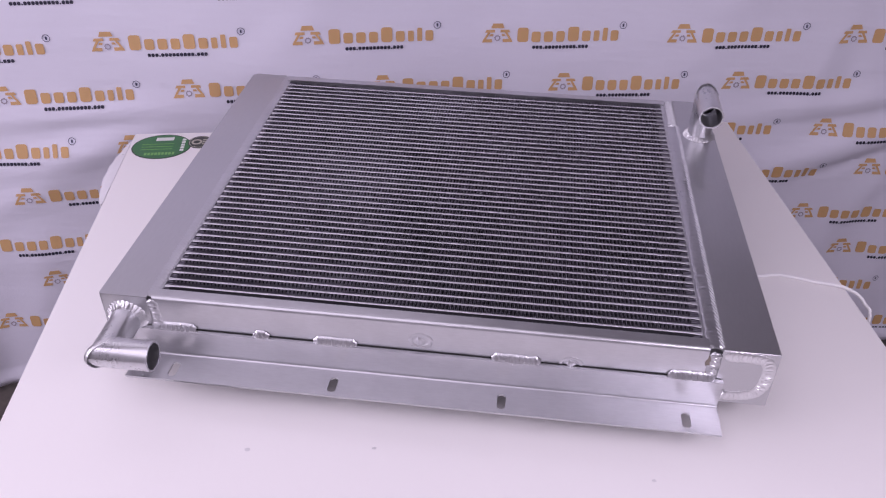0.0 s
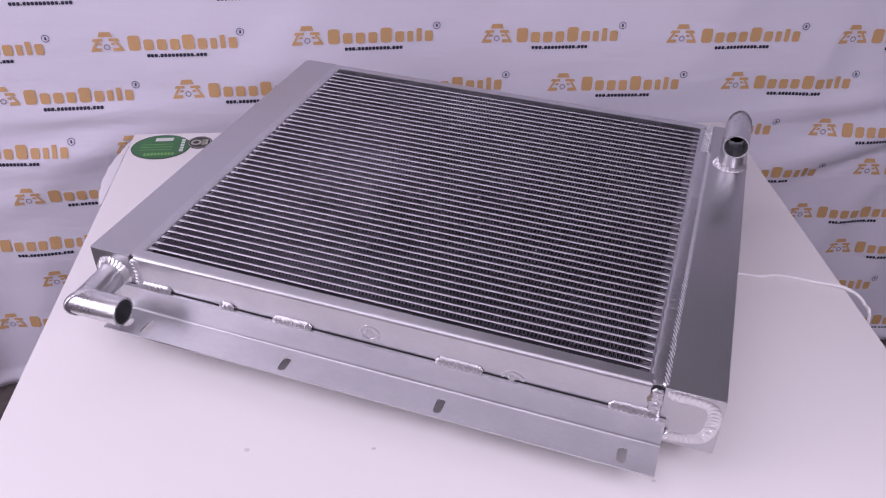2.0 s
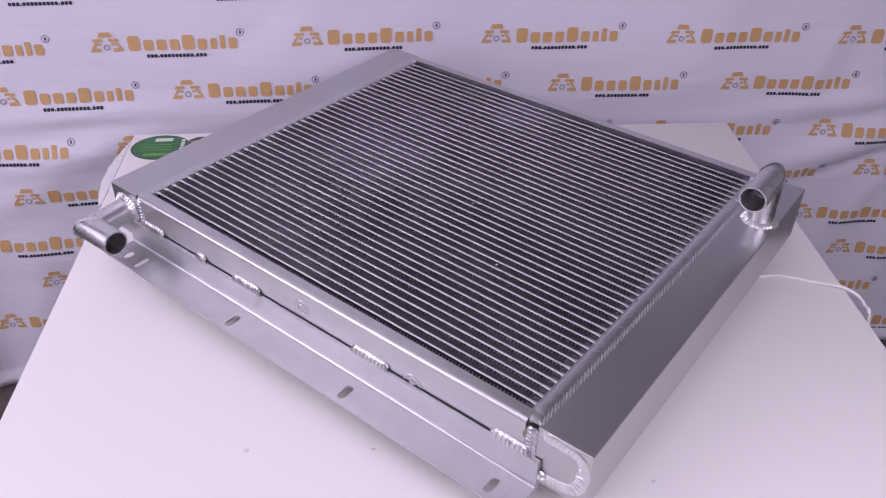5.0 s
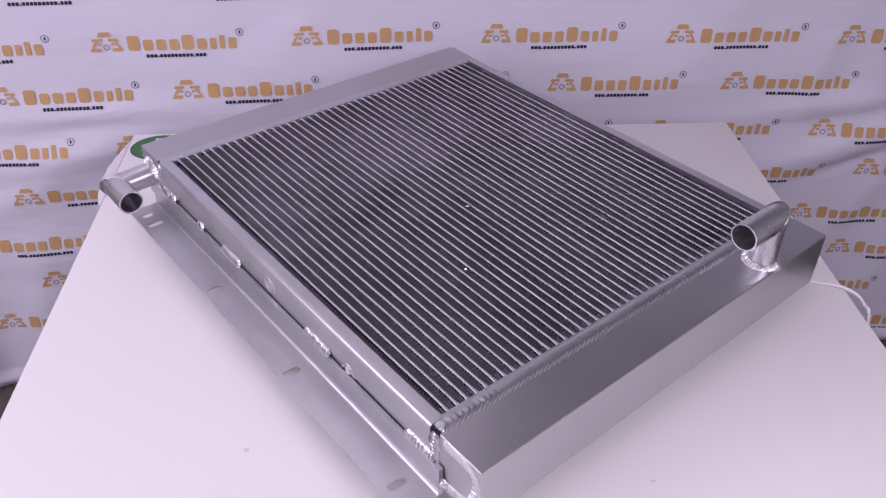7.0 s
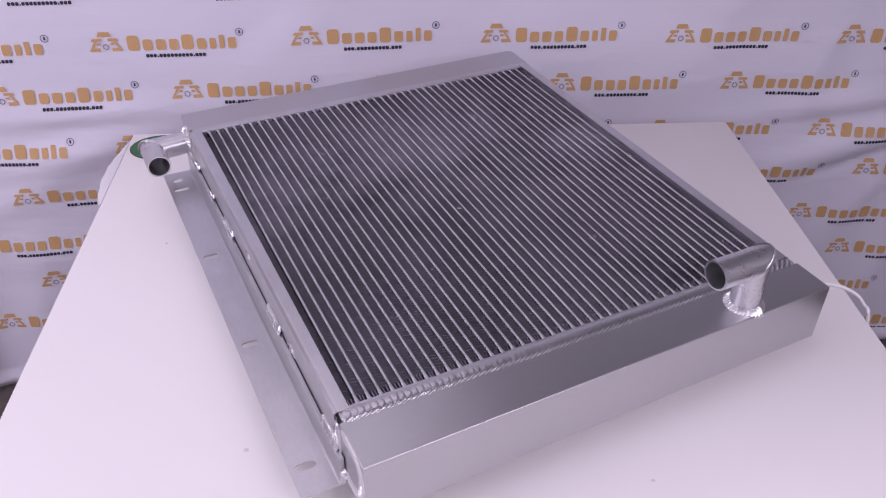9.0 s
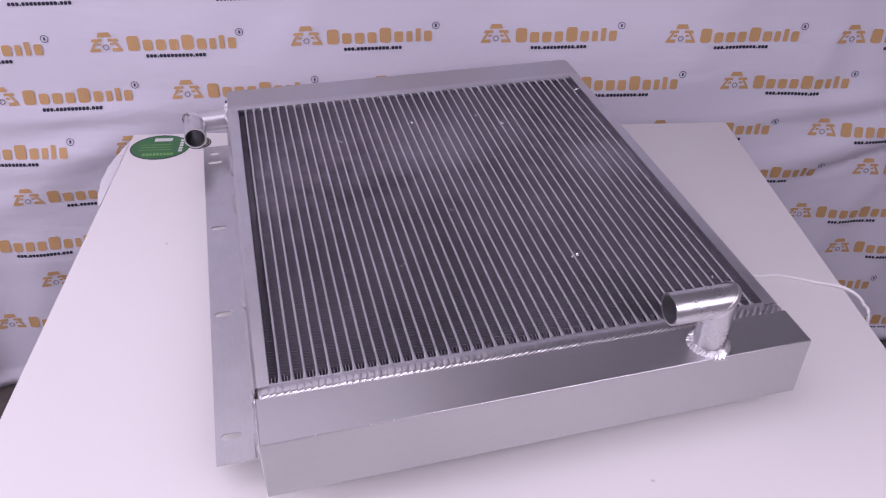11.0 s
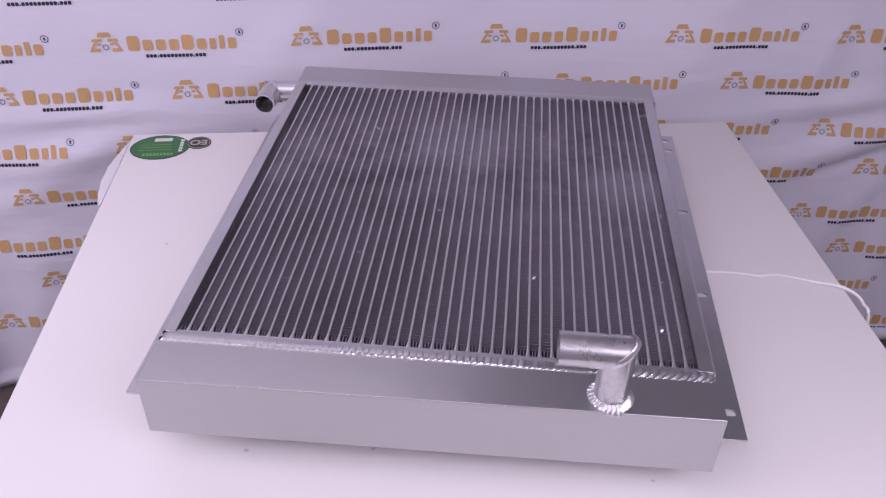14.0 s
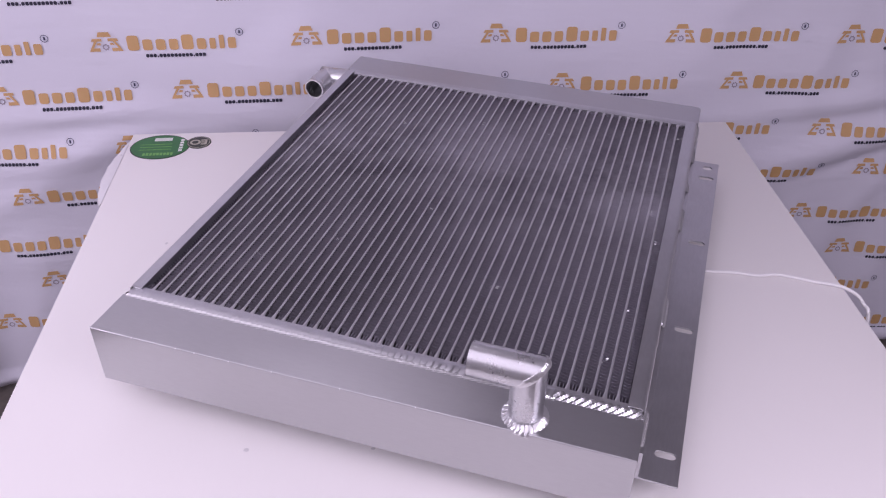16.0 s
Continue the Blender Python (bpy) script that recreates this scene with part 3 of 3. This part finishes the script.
        rows = [[leg.verts.new((x, y, z)) for x, z in prof] for y in (ye0, ye1)]
        for k in range(len(prof)):
            q = (k + 1) % len(prof)
            leg.faces.new((rows[0][k], rows[0][q], rows[1][q], rows[1][k]))
        m = len(outer)
        for r in rows:
            for k in range(m - 1):
                leg.faces.new((r[k], r[k + 1], r[2 * m - 2 - k], r[2 * m - 1 - k]))
        tmp = bpy.data.meshes.new("leg")
        leg.to_mesh(tmp)
        leg.free()
        bm.from_mesh(tmp)
        bpy.data.meshes.remove(tmp)
        br = rp("mounting_bracket", bm, CHANNEL, root, "angled bracket strip with slotted holes")
        rp("seam_gap", box(min(xo, xo + sx * 0.0013), max(xo, xo + sx * 0.0014), CY0 + 0.03, CY1 - 0.03, -0.0470, -0.0459), DARK, br, "dark gap along the bracket")
        # stitch welds
        for i, (ya, yb) in enumerate(((0.2850, 0.3340), (0.1880, 0.2100), (0.0735, 0.1305), (-0.1585, -0.0970), (-0.3690, -0.3135))):
            rp("stitch_weld", weld_bead([(xv - sx * 0.0035, ya, -0.0455), (xv - sx * 0.0035, yb, -0.0455)], (sx, 0, 0.35), 0.0092, 0.0034, 0.0062, seed=20 + i, skew=1.1, rough=0.14, depth=0.30), BEAD, br, "bright stitch weld")
        for y, z in ((-0.0073, -0.030), (-0.1956, -0.046)):
            rp("heat_ring", weld_bead(circle((xo, y, z), (1, 0, 0), 0.0125, 28, 0.85), (sx, 0, 0), 0.0032, 0.0017, 0.006, True, 0.5, seed=30), BEAD, ch, "faint round heat mark")
            rp("spot_weld", weld_bead([(xo, y - 0.007, z + 0.001), (xo, y + 0.007, z - 0.001)], (sx, 0, 0), 0.0075, 0.0026, 0.006, rough=0.6, seed=33), CHANNEL, ch)

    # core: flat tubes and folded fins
    # black sheet added under the open fins in place of deep shade
    core = rp("core_shade_sheet", box(CX0, CX1, CY0, CY1, -0.066, -0.062), DARK, root, "black sheet for the shade below the fins")
    n_tube, width = 43, 0.0037
    pitch = (CX1 - CX0 + width) / (n_tube + 1)
    rng = random.Random(5)
    centre = lambda k, y: CX0 - width / 2 + pitch * (k + 1) + 0.00045 * noise.noise(Vector((k * 3.7, y * 9, 0)))
    for k in range(n_tube):
        bm = bmesh.new()
        rows = []
        steps = 68
        for j in range(steps + 1):
            y = CY0 + (CY1 - CY0) * j / steps
            x, h = centre(k, y), width / 2
            near = min(j, steps - j)
            h *= (2.1, 1.2)[near] if near < 2 else 1
            dz = 0.0003 * noise.noise(Vector((k * 1.3, y * 14, 5)))
            rows.append([bm.verts.new((x + a * h, y, z + dz)) for a, z in ((-1, -0.06), (-1, -0.0040), (-0.88, -0.0028), (-0.55, -0.0021), (0, -0.0018), (0.55, -0.0021), (0.88, -0.0028), (1, -0.0040), (1, -0.06))])
        for a, b in zip(rows, rows[1:]):
            for i in range(8):
                bm.faces.new((a[i], a[i + 1], b[i + 1], b[i]))
        bmesh.ops.recalc_face_normals(bm, faces=bm.faces)
        tube = rp("tube", bm, TUBE, core, "", True)
        tube.data.materials.append(TUBE_SHADE)
        for f in tube.data.polygons:            # bare crown; sides painted near-black for the shade between tubes
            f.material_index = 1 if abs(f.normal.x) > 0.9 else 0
    period = 0.0050
    marks = ((0.116, 0.222), (0.156, 0.189), (0.178, 0.157), (-0.17, 0.057), (-0.005, -0.052), (0.325, -0.031), (0.33, -0.055), (0.332, -0.074), (-0.185, -0.24), (0.136, -0.198), (0.294, -0.288), (0.328, 0.286), (0.002, 0.224), (-0.13, 0.182), (0.306, 0.044), (-0.096, -0.168), (0.305, -0.196))
    for k in range(n_tube + 1):
        bm = bmesh.new()
        # one folded strip: along a tube wall, across the channel, along the next wall
        ya, yb, over = CY0 + 0.0135, CY1 - 0.0100, 0.0009 if 0 < k < n_tube else 0
        m, path = int((yb - ya) / period * 2), []
        for j in range(m + 1):
            y = ya + (yb - ya) * j / m
            xa = (centre(k - 1, y) + width / 2) - over if k > 0 else CX0 + 0.0006
            xb = (centre(k, y) - width / 2) + over if k < n_tube else CX1 - 0.0006
            dy = 0.00045 * noise.noise(Vector((k * 2.1, y * 60, 0))) + rng.uniform(-0.00015, 0.00015)
            top = -0.0031 + 0.0005 * noise.noise(Vector((k * 0.5, y * 8, 2))) + rng.uniform(-0.0002, 0.0002)
            top -= 0.005 if k == 0 else 0.001 if k == n_tube else 0
            for mx, my in marks:
                if math.hypot(mx - (xa + xb) / 2, my - y) < 0.008:
                    dy += rng.uniform(-0.0007, 0.0007)
                    top += rng.uniform(0, 0.0012)
            x, back = (xa, xb - xa) if j % 2 else (xb, xa - xb)
            for u, v in ((0.30, -0.36), (0.07, -0.20), (0.0, 0.0), (0.07, 0.20), (0.30, 0.36)):
                path.append((x + back * u, y + dy + period * v * 0.5, top + 0.0012 - 0.0045 * u))
        rows = []
        for i, (x, y, z) in enumerate(path):
            p, q = path[max(i - 1, 0)], path[min(i + 1, len(path) - 1)]
            nx, ny = q[1] - p[1], p[0] - q[0]
            d = 0.00013 / math.hypot(nx, ny)
            nx, ny = nx * d, ny * d
            rows.append([bm.verts.new(c) for c in ((x - nx, y - ny, -0.028), (x - nx, y - ny, z - 0.0002), (x + nx, y + ny, z), (x + nx, y + ny, -0.028))])
        for a, c in zip(rows, rows[1:]):
            for i in range(3):
                bm.faces.new((a[i], a[i + 1], c[i + 1], c[i]))
        # end tabs by the headers
        for ya, yb in ((CY0, CY0 + 0.0125), (CY1 - 0.009, CY1)):
            y = (ya + yb) / 2
            xa = (centre(k - 1, y) + width / 2) if k > 0 else CX0
            xb = (centre(k, y) - width / 2) if k < n_tube else CX1
            for t in (0.33, 0.66):
                x = xa + (xb - xa) * t + rng.uniform(-0.0006, 0.0006)
                zt = -0.003 + rng.uniform(-0.0006, 0.0008)
                box(x - 0.0005, x + 0.0005, ya, yb + rng.uniform(-0.002, 0.001), -0.02, zt, bm=bm)
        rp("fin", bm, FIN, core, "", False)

    # bits of bent fin standing up and catching the light
    for mx, my in marks:
        bm = bmesh.new()
        for i in range(rng.randint(2, 4)):
            x, y = mx + rng.uniform(-0.005, 0.005), my + rng.uniform(-0.006, 0.006)
            a, tilt = rng.uniform(-0.5, 0.5), rng.uniform(0.0004, 0.0016)
            w, d = rng.uniform(0.0008, 0.0022), rng.uniform(0.0003, 0.0006)
            c, s = math.cos(a), math.sin(a)
            q = [(x + c * u - s * v, y + s * u + c * v, -0.0036 + (tilt if v > 0 else 0)) for u, v in ((-w, -d), (w, -d), (w, d), (-w, d))]
            vs = [bm.verts.new(p) for p in q] + [bm.verts.new((p[0], p[1], p[2] - 0.0003)) for p in q]
            for f in ((0, 1, 2, 3), (7, 6, 5, 4), (0, 4, 5, 1), (1, 5, 6, 2), (2, 6, 7, 3), (3, 7, 4, 0)):
                bm.faces.new([vs[n] for n in f])
        rp("bent_fin", bm, PIPE, core, "bright bent bits of fin", False)

    # upper pipe with a mitred elbow
    R, W = 0.0193, 0.0024
    bx, by, ez = 0.2270, -0.4060, 0.0660
    pipe = rp("outlet_pipe", mitred_pipe([(bx, by, -0.004), (bx, by, ez), (0.1628, by, ez)], R, W), PIPE, root, "mitred aluminium pipe stub open at the end")
    ring = circle((bx, by, 0.0008), (0, 0, 1), R + 0.0020)
    rp("weld_ring", weld_bead(ring, lambda p: Vector((p.x - bx, p.y - by, 0)).normalized() * 0.7 + Vector((0, 0, 1)), 0.0082, 0.0042, 0.0046, True, 0.25, 0.9, seed=41, depth=0.35), WELD, pipe, "bright rippled weld ring")
    mit = [Vector((bx + math.cos(a) * R, by + math.sin(a) * R, ez + math.cos(a) * R)) for a in (2 * math.pi * k / 40 for k in range(40))]
    mid = Vector((bx, by, ez))
    rp("weld_seam", weld_bead(mit, lambda p: (p - mid).normalized(), 0.0042, 0.0013, 0.0055, True, 0.4, 0.6, seed=42), WELD, pipe, "bright mitre weld")
    # lower pipe out of the tank's end
    px, py, pz = -0.3712, 0.3775, -0.0375
    pipe = rp("inlet_pipe", mitred_pipe([(LX0 + 0.004, py, pz), (px, py, pz - 0.003), (px, 0.3180, pz - 0.003)], R, W), PIPE, root, "mitred aluminium pipe stub open at the end")
    ring = circle((LX0 - 0.0008, py, pz), (1, 0, 0), R + 0.003)
    rp("weld_ring", weld_bead(ring, lambda p: Vector((0, p.y - py, p.z - pz)).normalized() * 0.7 + Vector((-1, 0, 0)), 0.0090, 0.0046, 0.0050, True, 0.30, 0.9, seed=43, depth=0.35), WELD, pipe, "bright rippled weld ring")
    mid = Vector((px, py, pz - 0.003))
    mit = [Vector((px - math.cos(a) * R, py + math.cos(a) * R, pz - 0.003 + math.sin(a) * R)) for a in (2 * math.pi * k / 40 for k in range(40))]
    rp("weld_seam", weld_bead(mit, lambda p: (p - mid).normalized(), 0.0042, 0.0013, 0.0055, True, 0.4, 0.6, seed=44), WELD, pipe, "bright mitre weld")
    # drain plug
    bm = bmesh.new()
    for i in range(7):
        r = 0.0080 - 0.0010 * (i % 2)
        bmesh.ops.create_cone(bm, cap_ends=True, segments=20, radius1=r, radius2=r, depth=0.0030, matrix=Matrix.Translation((-0.2990 - 0.0026 * i, 0.3500, -0.056)) @ Matrix.Rotation(radians(90), 4, "Y"))
    rp("drain_plug", bm, BRASS, root, "dark threaded drain plug")
    return root


RADIATOR = radiator()


def motions():
    """The turntable's platter carries the radiator round, clockwise from above."""
    angles = {0: (83.53, 80.62, 77.27, 74.25, 71.33, 67.93, 64.84, 61.63, 58.30), 6.5: (43.01, 39.58, 36.47, 32.92, 29.92, 26.74),
              11.5: (11.12, 7.72, 5.02, 1.57, -1.37, -5.09, -7.90, -11.41, -14.61, -17.76)}
    turns = [(start + 0.5 * k, a) for start, run in angles.items() for k, a in enumerate(run)]
    walk(PLATTER, [(t, pose(0, 0, 0, 0, 0, a)) for t, a in turns])
    walk(RADIATOR, [(t, pose(0, 0, TOP + 0.0436, 0, 0, a)) for t, a in turns])


motions()
